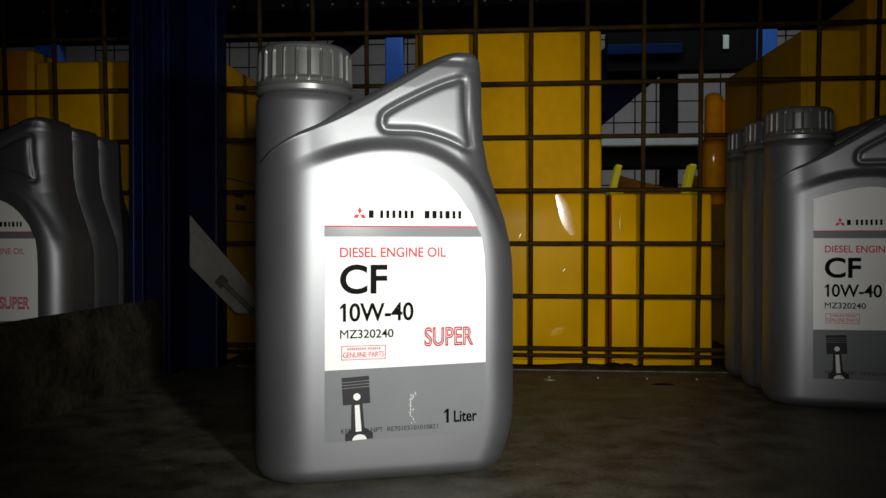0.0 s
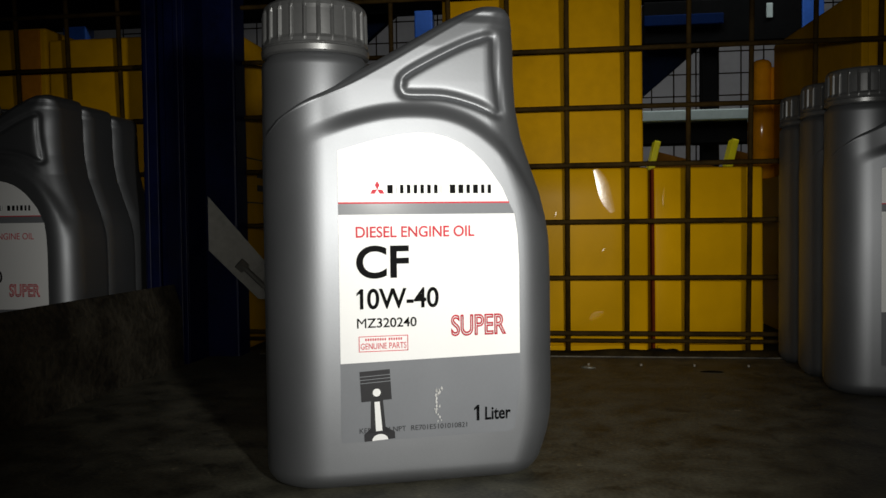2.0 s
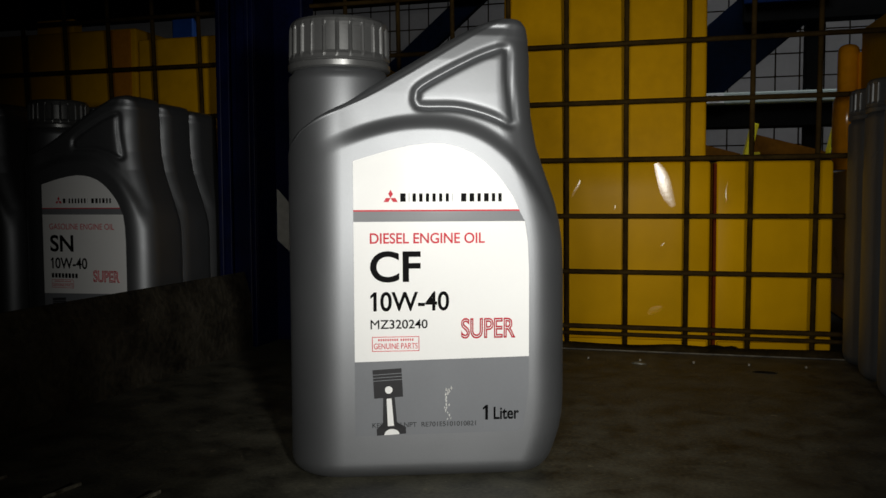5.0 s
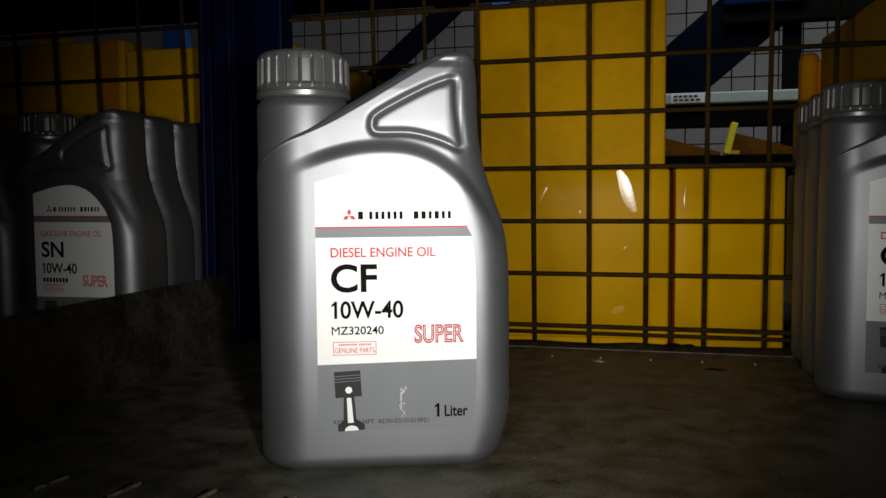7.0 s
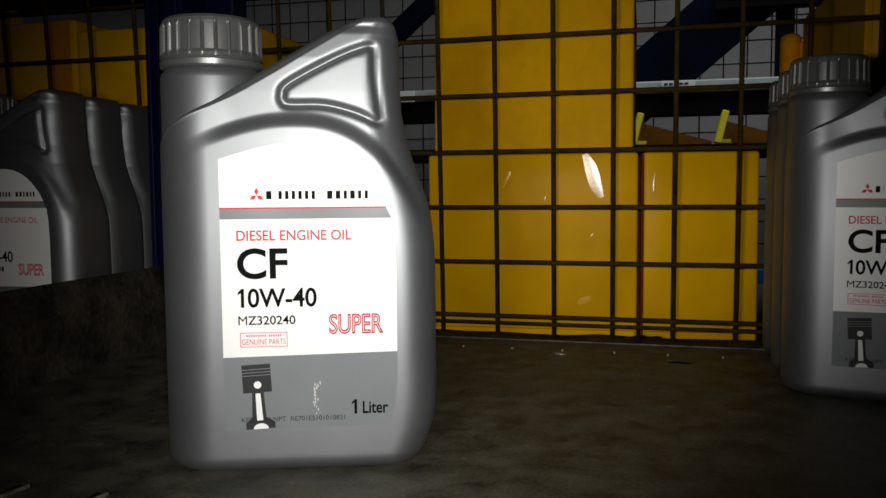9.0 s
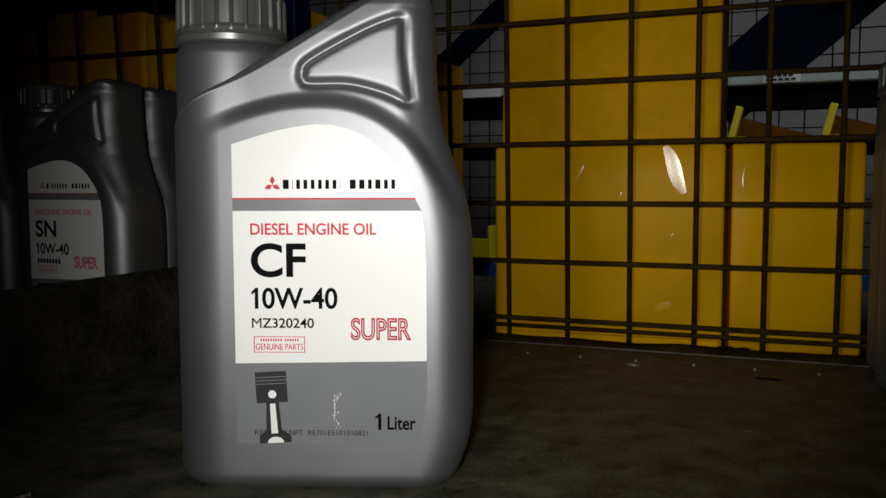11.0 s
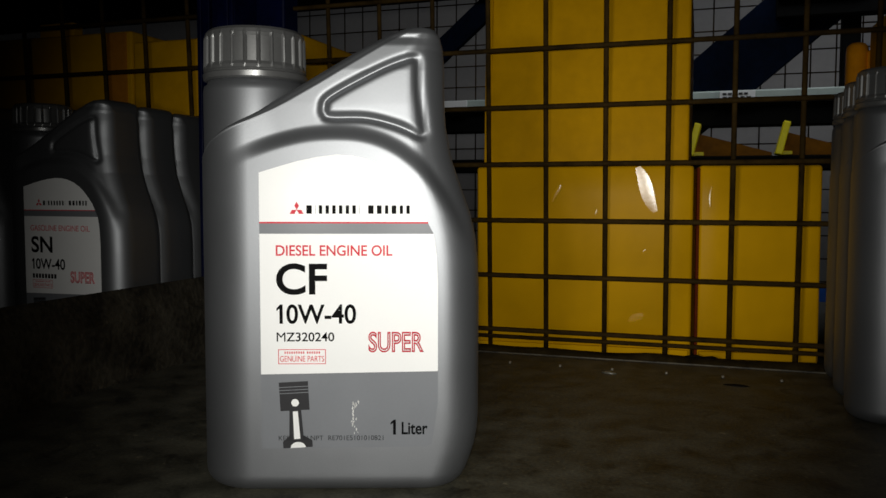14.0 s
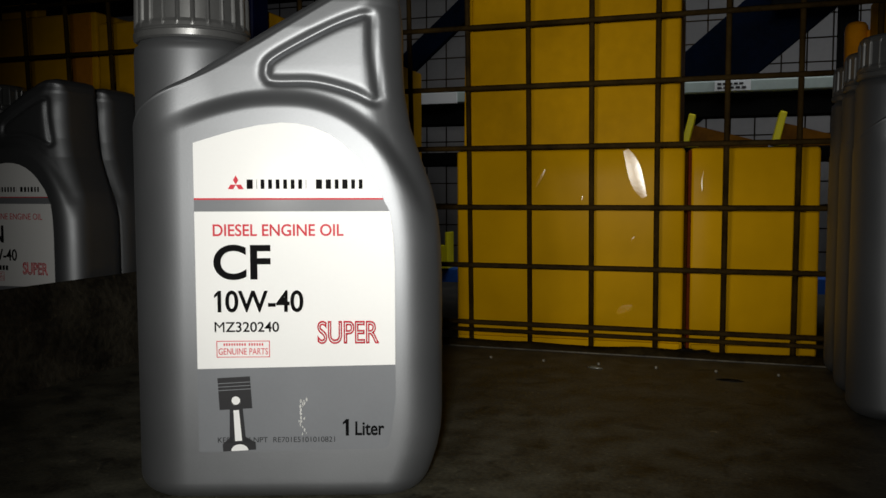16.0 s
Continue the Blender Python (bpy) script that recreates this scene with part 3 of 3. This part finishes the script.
# ---- yellow boxes behind the mesh ----
def yellow_box(x0, x1, y0, y1, z0, z1, label, turn=0.0, nod=0.0, seam=False, tape=None, rim=True, bars=False, fold=False, skin=None, creases=()):
    b = empty("yellow_box", pose((x0 + x1) / 2, y0, z0, nod, 0, turn), label, "storage box", "yellow storage boxes")
    skin = skin or YELLOW
    w, d, h = (x1 - x0) / 2, y1 - y0, z1 - z0
    sh = box(-w, w, 0, d, 0, h, 0.003, 3)
    bmesh.ops.subdivide_edges(sh, edges=[e for e in sh.edges if e.calc_length() > 0.03], cuts=5, use_grid_fill=True)
    for v in sh.verts:
        if v.co.y < 0.01:
            v.co.y += 0.0006 * noise.noise(Vector((v.co.x * 14 + x0 * 50, 3.1, v.co.z * 14))) + 0.0006
    part("shell", sh, skin, b, smooth=True)
    if rim:
        part("base_fold", box(-w + 0.002, w - 0.002, -0.0022, 0.004, 0.001, 0.0085, 0.001), YELLOW, b)
    if seam:
        part("seam", box(-w - 0.0016, -w + 0.0007, -0.0004, 0.006, 0.002, h - 0.002), SEAM, b, "dark red edge")
    if tape is not None:
        part("tape", box(tape - 0.012, tape + 0.012, -0.0012, 0.002, 0.002, h - 0.002, 0.0004), TAPE, b, "brown packing tape")
    if fold:
        part("corner_fold", box(-w - 0.0012, -w + 0.0050, -0.0004, 0.02, 0.001, h - 0.001, 0.001), skin, b)
    for x, z, dx, dz, cw, rise in creases:
        # a raised fold in the film: its rounded crest catches the light along its length
        cr = bmesh.new()
        n, m = 14, 9
        axis, side = Vector((dx, 0, dz)), Vector((dz, 0, -dx)).normalized()
        grid = []
        for a in range(n + 1):
            q = a / n
            swell = math.sin(math.pi * (0.06 + 0.88 * q)) ** 0.6
            mid = Vector((x - (x0 + x1) / 2, 0, z - z0)) + axis * (q - 0.5) + side * (cw * 0.10 * math.sin(q * 5 + x * 90))
            grid.append([cr.verts.new(mid + side * (cw * swell * k) + Vector((0, 0.0002 - rise * swell * (1 - 4 * k * k), 0))) for k in np.linspace(-0.5, 0.5, m)])
        for ga, gb in zip(grid, grid[1:]):
            for k in range(m - 1):
                cr.faces.new((ga[k], ga[k + 1], gb[k + 1], gb[k]))
        cr.normal_update()
        if cr.faces[:][0].normal.y > 0:
            bmesh.ops.reverse_faces(cr, faces=cr.faces[:])
        part("crease", cr, FILM, b, "glossy crease in the film", smooth=True)
    if bars:
        for zz, ww in ((0.150, 0.030), (0.163, 0.022)):
            part("print_bar", box(w - 0.0002, w + 0.0008, 0.045, 0.045 + ww, zz, zz + 0.006), DARKG, b)
        for zz in (0.138, 0.180):
            part("print_line", box(w - 0.0002, w + 0.0006, 0.015, 0.110, zz, zz + 0.0012), DARKG, b)
    return b


TAPE = mat("brown_tape", (0.40, 0.15, 0.01), 0.25, 0, 0.15, 30, 200, 0.1)
yellow_box(-0.034, 0.1500, 0.828, 1.00, -0.003, 0.1600, "glossy yellow storage box behind the wire mesh", 3.2, 0.8, creases=((0.112, 0.140, 0.016, -0.037, 0.0110, 0.00010), (0.036, 0.137, 0.007, 0.015, 0.0040, 0.00014), (0.105, 0.031, 0.012, 0.007, 0.0060, 0.00014), (0.070, 0.120, 0.002, 0.005, 0.0025, 0.00012), (0.111, 0.088, 0.002, 0.004, 0.0025, 0.00012)))
yellow_box(0.1540, 0.2500, 0.838, 1.00, -0.003, 0.1600, "glossy yellow narrow box beside another behind the mesh", 7.6, -1.0, seam=True, creases=((0.1635, 0.134, 0.001, 0.016, 0.0022, 0.00010),))
yellow_box(-0.0270, 0.1455, 0.826, 1.00, 0.1610, 0.312, "yellow storage box stacked on another box", 1.0, -2.4, rim=False, fold=True, skin=MATTE)
yellow_box(-0.405, -0.2180, 0.830, 1.25, -0.003, 0.2915, "tall yellow box behind the blue upright", bars=True, rim=False, skin=MATTE)
yellow_box(-0.900, -0.4080, 0.832, 1.25, -0.003, 0.304, "tall taped yellow box behind the gasoline bottles", tape=0.228, rim=False, skin=MATTE)
yellow_box(0.3230, 0.3760, 0.828, 1.058, 0.160, 0.306, "yellow box behind the diesel bottles", 3.0, rim=False, fold=True, skin=MATTE)
yellow_box(0.3790, 0.5600, 0.824, 1.17, 0.160, 0.340, "orange-yellow box behind the diesel bottles", rim=False, fold=True, skin=MATTE)
ac = empty("amber_bin", pose(0.3015, 1.068, 0.159), "glossy amber plastic bin with a rounded stepped corner", "bin")
corner = turned([(0.0150, 0.0), (0.0150, 0.066), (0.0144, 0.072), (0.0115, 0.080), (0.0108, 0.086), (0.0108, 0.124), (0.0100, 0.129), (0.0075, 0.132), (0.003, 0.1335)], 0, 0, 28)
part("corner_post", corner, AMBER, ac, smooth=True)
part("side", box(0.008, 0.060, -0.008, 0.002, 0.0, 0.124, 0.002), AMBER, ac)
plain("rear_deck", box(-1.2, 1.2, 0.824, 1.3, -0.03, -0.004, 0.002), LEDGE, "dark deck of the rack behind the mesh", "shelf", "structure")
plain("upper_support", box(0.30, 0.60, 0.83, 1.2, -0.003, 0.1585, 0.002), YELLOW, "yellow box under other boxes", "storage box")

plain("box_flap", box(-0.530, -0.485, 0.836, 0.850, 0.3005, 0.318, 0.001), YELLOW, "bright folded flap on a tall yellow box", "box flap")

# ---- upper beam and deck ----
ub = empty("upper_beam", pose(0, 0, 0), "dark steel rack beam with punched holes above the mesh", "beam", kind="structure")
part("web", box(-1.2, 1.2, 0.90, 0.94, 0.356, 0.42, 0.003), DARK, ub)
# Pale steel discs stand in for light showing through the beam's holes.
for i in range(26):
    part("punched_hole", rod((-0.437 + 0.0262 * i, 0.8985, 0.3605), (-0.437 + 0.0262 * i, 0.901, 0.3605), 0.0014, 8), GALV, ub, "pale disc for light through a punched hole")
# Plate put in to keep the top dark and block the far lamp.
plain("upper_deck", box(-1.2, 1.2, 0.25, 1.3, 0.425, 0.45), DARK, "underside of the shelf above, coloured black for shade", "shelf", "structure")

# ---- next rack, across the aisle ----
fr = empty("far_rack", pose(0, 2.0, 0), "dark steel rack frame across the aisle", "rack")
part("beam", box(-1.6, 1.8, 0.0, 0.04, 0.336, 0.361, 0.003), PALE, fr, "pale painted shelf beam")
part("beam", box(-1.6, 1.8, 0.01, 0.05, 0.285, 0.334, 0.003), DARK, fr)
part("beam", box(-1.6, 1.8, 0.0, 0.04, 0.605, 0.74, 0.003), DARK, fr)
part("label_holder", box(0.105, 0.121, -0.004, 0.0, 0.613, 0.628, 0.001), PALE, fr, "white tag")
part("label_holder", box(0.132, 0.170, -0.004, 0.0, 0.613, 0.628, 0.001), PALE, fr, "white tag")
part("label_holder", box(0.538, 0.551, -0.004, 0.0, 0.556, 0.588, 0.001), PALE, fr, "white tag")
# Black panel fitted to the camera's view to fill a dark area.
part("beam", box(0.275, 0.612, 0.0, 0.04, 0.508, 0.603, 0.003), DARK, fr)
part("beam", box(0.275, 0.446, -0.012, -0.002, 0.546, 0.570, 0.002), DIMBLUE, fr, "blue shelf edge with shade in its colour")
lh = part("label_holder", box(0.166, 0.238, -0.004, 0.0, 0.338, 0.360, 0.001), PAPER, fr, "white shelf label")
for bx0, bx1, bz in ((0.172, 0.226, 0.351), (0.172, 0.232, 0.343)):
    for k in range(5):
        w5 = (bx1 - bx0) / 5
        part("print_bar", box(bx0 + w5 * k, bx0 + w5 * (k + 0.72), -0.005, -0.004, bz, bz + 0.004), DARKG, lh)
part("label_holder", box(-0.56, -0.40, -0.004, 0.0, 0.334, 0.360, 0.001), PAPER, fr, "white label holder")
# Brace widened to cover the black area in the camera's view.
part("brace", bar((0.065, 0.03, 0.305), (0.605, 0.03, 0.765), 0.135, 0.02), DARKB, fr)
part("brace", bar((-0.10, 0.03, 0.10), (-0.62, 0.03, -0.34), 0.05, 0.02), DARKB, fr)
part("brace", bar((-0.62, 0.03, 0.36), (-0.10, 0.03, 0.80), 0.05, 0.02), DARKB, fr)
part("post", box(0.405, 0.440, 0.02, 0.06, -1.2, 1.4, 0.003), DARK, fr)
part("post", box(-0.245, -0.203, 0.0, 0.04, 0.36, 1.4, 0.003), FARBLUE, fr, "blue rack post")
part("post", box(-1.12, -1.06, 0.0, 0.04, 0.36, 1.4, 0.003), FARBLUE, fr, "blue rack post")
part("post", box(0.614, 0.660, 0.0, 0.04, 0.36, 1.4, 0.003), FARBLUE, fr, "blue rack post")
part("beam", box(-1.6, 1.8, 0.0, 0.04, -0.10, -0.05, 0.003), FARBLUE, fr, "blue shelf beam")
part("beam", box(-1.6, 1.8, 0.0, 0.04, -0.17, -0.105, 0.003), PALE, fr)
fm = empty("far_mesh", pose(0, 2.07, 0), "wire mesh panel on the rack across the aisle", "wire mesh", kind="structure")
for i in range(-20, 24):
    part("wire", rod((0.05 * i, 0, -0.5), (0.05 * i, 0, 1.2), 0.0016, 6), WIRE, fm)
for j in range(-8, 22):
    part("wire", rod((-1.0, -0.004, 0.05 * j), (1.2, -0.004, 0.05 * j), 0.0016, 6), WIRE, fm)
# Lit and shaded copies of one bin plastic: bright sides, brown tray.
FLAP = mat("lit_yellow_plastic", (0.95, 0.80, 0.01), 0.4, 0, 0.06, 20, 100, 0)
TRAY = mat("shaded_bin_plastic", (0.16, 0.062, 0.003), 0.5, 0, 0.25, 20, 100, 0.1, spec=0.1)
for x in (0.114, 0.291, 0.457):
    b = empty("yellow_bin", pose(x, 1.99, 0.222), "yellow open-front parts bin on the far rack, its sides coloured as lit", "parts bin", "yellow parts bins")
    part("side", bar((-0.006, 0, 0.0), (0.010, 0, 0.068), 0.014, 0.05), FLAP, b)
    part("front_lip", box(0.0, 0.022, 0, 0.05, 0.0, 0.008, 0.001), FLAP, b)
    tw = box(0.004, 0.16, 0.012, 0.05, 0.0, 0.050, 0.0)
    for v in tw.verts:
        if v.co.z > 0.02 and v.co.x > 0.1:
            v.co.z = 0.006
    part("tray", tw, TRAY, b, "sloping bin side, coloured brown for shade")
fb = empty("yellow_bin", pose(-0.46, 1.985, -0.05), "small yellow parts bin on the blue beam", "parts bin", "yellow parts bins")
part("side", box(-0.040, -0.034, 0.0, 0.05, 0.0, 0.085, 0.001), FLAP, fb)
part("side", box(0.034, 0.040, 0.0, 0.05, 0.0, 0.085, 0.001), FLAP, fb)
part("front_lip", box(-0.034, 0.034, 0.0, 0.004, 0.0, 0.055, 0.001), FLAP, fb)
part("tray", box(-0.034, 0.034, 0.004, 0.05, 0.0, 0.006, 0.001), YELLOW, fb)
plain("bin_shelf", box(-1.6, 1.8, 1.98, 2.06, 0.190, 0.220, 0.002), DARK, "dark shelf under the parts bins", "shelf", "structure")
plain("backdrop_wall", box(-4, 4, 2.8, 2.9, -1.2, 3.0), WALLG, "pale grey hall wall", "wall", "structure")

# ---- hall around: unseen floor, ceiling and walls added to close the room ----
plain("hall_floor", box(-4, 4, -3, 2.9, -1.3, -1.2), HALL, "grey concrete hall floor", "floor", "structure")
plain("hall_ceiling", box(-4, 4, -3, 2.9, 3.0, 3.1), HALL, "grey hall ceiling", "ceiling", "structure")
plain("wall_west", box(-4.1, -4, -3, 2.9, -1.2, 3.0), HALL, "grey hall wall", "wall", "structure")
plain("wall_east", box(4, 4.1, -3, 2.9, -1.2, 3.0), HALL, "grey hall wall", "wall", "structure")
plain("wall_south", box(-4, 4, -3.1, -3, -1.2, 3.0), HALL, "grey hall wall", "wall", "structure")

# ---- small things on the deck ----
DIRT = mat("dirt_and_slot_black", (0.010, 0.008, 0.006), 0.95, 0, 0.4, 120, 500, 0.4, spec=0.02)
STUD = mat("dull_stud", (0.20, 0.18, 0.14), 0.6, 0.2, 0.3, 90, 300, 0)
for i in range(-6, 9):
    st = plain("deck_stud", rod((0.0945 + 0.0405 * i, 0.757, -0.001), (0.0945 + 0.0405 * i, 0.757, 0.0016), 0.0010, 6), STUD, "small pale metal stud in the deck", "stud")
    st["group"] = "studs along the deck"
lump = bmesh.new()
bmesh.ops.create_icosphere(lump, subdivisions=4, radius=1)
for v in lump.verts:
    k = 1 + 0.35 * noise.noise(v.co * 2.2) + 0.15 * noise.noise(v.co * 6)
    v.co = Vector((0.157 + 0.020 * v.co.x * k, 0.811 + 0.004 * v.co.y * k, 0.001 + max(-0.2, v.co.z) * 0.0042 * k))
plain("dirt_clump", lump, DIRT, "dark clump of dirt at the foot of the mesh", "dirt", smooth=True)

# rear edge of the deck: a worn metal lip, a dirty toe strip behind it, a pale chip and a dark scrap
LIP = mat("worn_deck_lip", (0.075, 0.065, 0.045), 0.6, 0.1, 0.9, 45, 300, 0.3)
TOE = mat("brown_dirty_strip", (0.030, 0.021, 0.008), 0.85, 0, 0.5, 50, 300, 0.4, spec=0.05)
plain("deck_lip", box(-0.19, 0.90, 0.7968, 0.7984, -0.001, 0.0010, 0.0003), LIP, "thin worn metal lip along the deck edge", "trim", "structure")
toe = bmesh.new()
rows = [[toe.verts.new((-0.19 + 0.004 * i, yy, 0.0004 + zz * (1 + 0.45 * noise.noise(Vector((i * 0.11, yy * 9, 0.3)))))) for i in range(273)] for yy, zz in ((0.7990, 0.0), (0.8020, 0.0020), (0.8100, 0.0038), (0.8160, 0.0030))]
for r0, r1 in zip(rows, rows[1:]):
    for i in range(272):
        toe.faces.new((r0[i], r0[i + 1], r1[i + 1], r1[i]))
plain("toe_strip", toe, TOE, "dirty brown strip at the foot of the mesh", "trim", "structure", smooth=True)


CHIP = mat("pale_glossy_chip", (0.12, 0.115, 0.09), 0.3, 0, 0.3, 200, 700, 0.2)


def flake(name, x, y, length, width, height, turn, material, label):
    bm = bmesh.new()
    bmesh.ops.create_icosphere(bm, subdivisions=2, radius=1)
    for v in bm.verts:
        k = 1 + 0.4 * noise.noise(v.co * 1.9 + Vector((x * 90, 0, 0)))
        v.co = Vector((v.co.x * length * k, v.co.y * width * k, max(-0.1, v.co.z) * height * k))
    ob = plain(name, bm, material, label, "debris", smooth=True)
    ob.matrix_world = pose(x, y, 0.0002, 0, 0, turn)
    return ob


flake("pale_chip", 0.0935, 0.7450, 0.0060, 0.0030, 0.0016, -12, CHIP, "small pale chip lying on the deck")
flake("dark_scrap", 0.1845, 0.7320, 0.0085, 0.0028, 0.0010, -4, DIRT, "flat dark scrap lying on the deck")

TABMETAL = mat("worn_yellowish_metal", (0.10, 0.085, 0.045), 0.45, 0.3, 0.6, 160, 500, 0.3, second=(0.30, 0.28, 0.22))
for i in range(-3, 5):
    x = -0.102 + 0.0405 * i
    tb = bmesh.new()
    rows = []
    rg = random.Random(i + 20)
    for k in range(7):
        q = k / 6
        w = 0.0009 * (0.5 + 0.8 * math.sin(math.pi * (0.12 + 0.76 * q))) * rg.uniform(0.75, 1.25)
        c = Vector((x - 0.002 + 0.004 * q + rg.uniform(-0.0003, 0.0003), 0.384 + 0.019 * q, 0))
        rows.append([tb.verts.new(c + Vector(o)) for o in ((-w, 0, -0.0005), (-w * 0.7, 0, 0.0012), (w * 0.7, 0, 0.0015), (w, 0, -0.0005))])
    for p, q in zip(rows, rows[1:]):
        for j in range(4):
            tb.faces.new((p[j], p[(j + 1) % 4], q[(j + 1) % 4], q[j]))
    tb.faces.new(rows[0]), tb.faces.new(rows[-1])
    bmesh.ops.recalc_face_normals(tb, faces=tb.faces[:])
    # Black strip laid on the deck; the slot's dark is only colour.
    slot = plain("deck_slot", box(x - 0.0042, x - 0.0024, 0.383, 0.404, -0.0004, 0.0003), DIRT, "narrow slot in the shelf deck, a black strip for its shade", "slot")
    slot["group"] = "slots along the deck"
    o = plain("deck_tab", tb, TABMETAL, "worn yellowish metal tab in the shelf deck", "tab")
    o["group"] = "tabs along the deck"
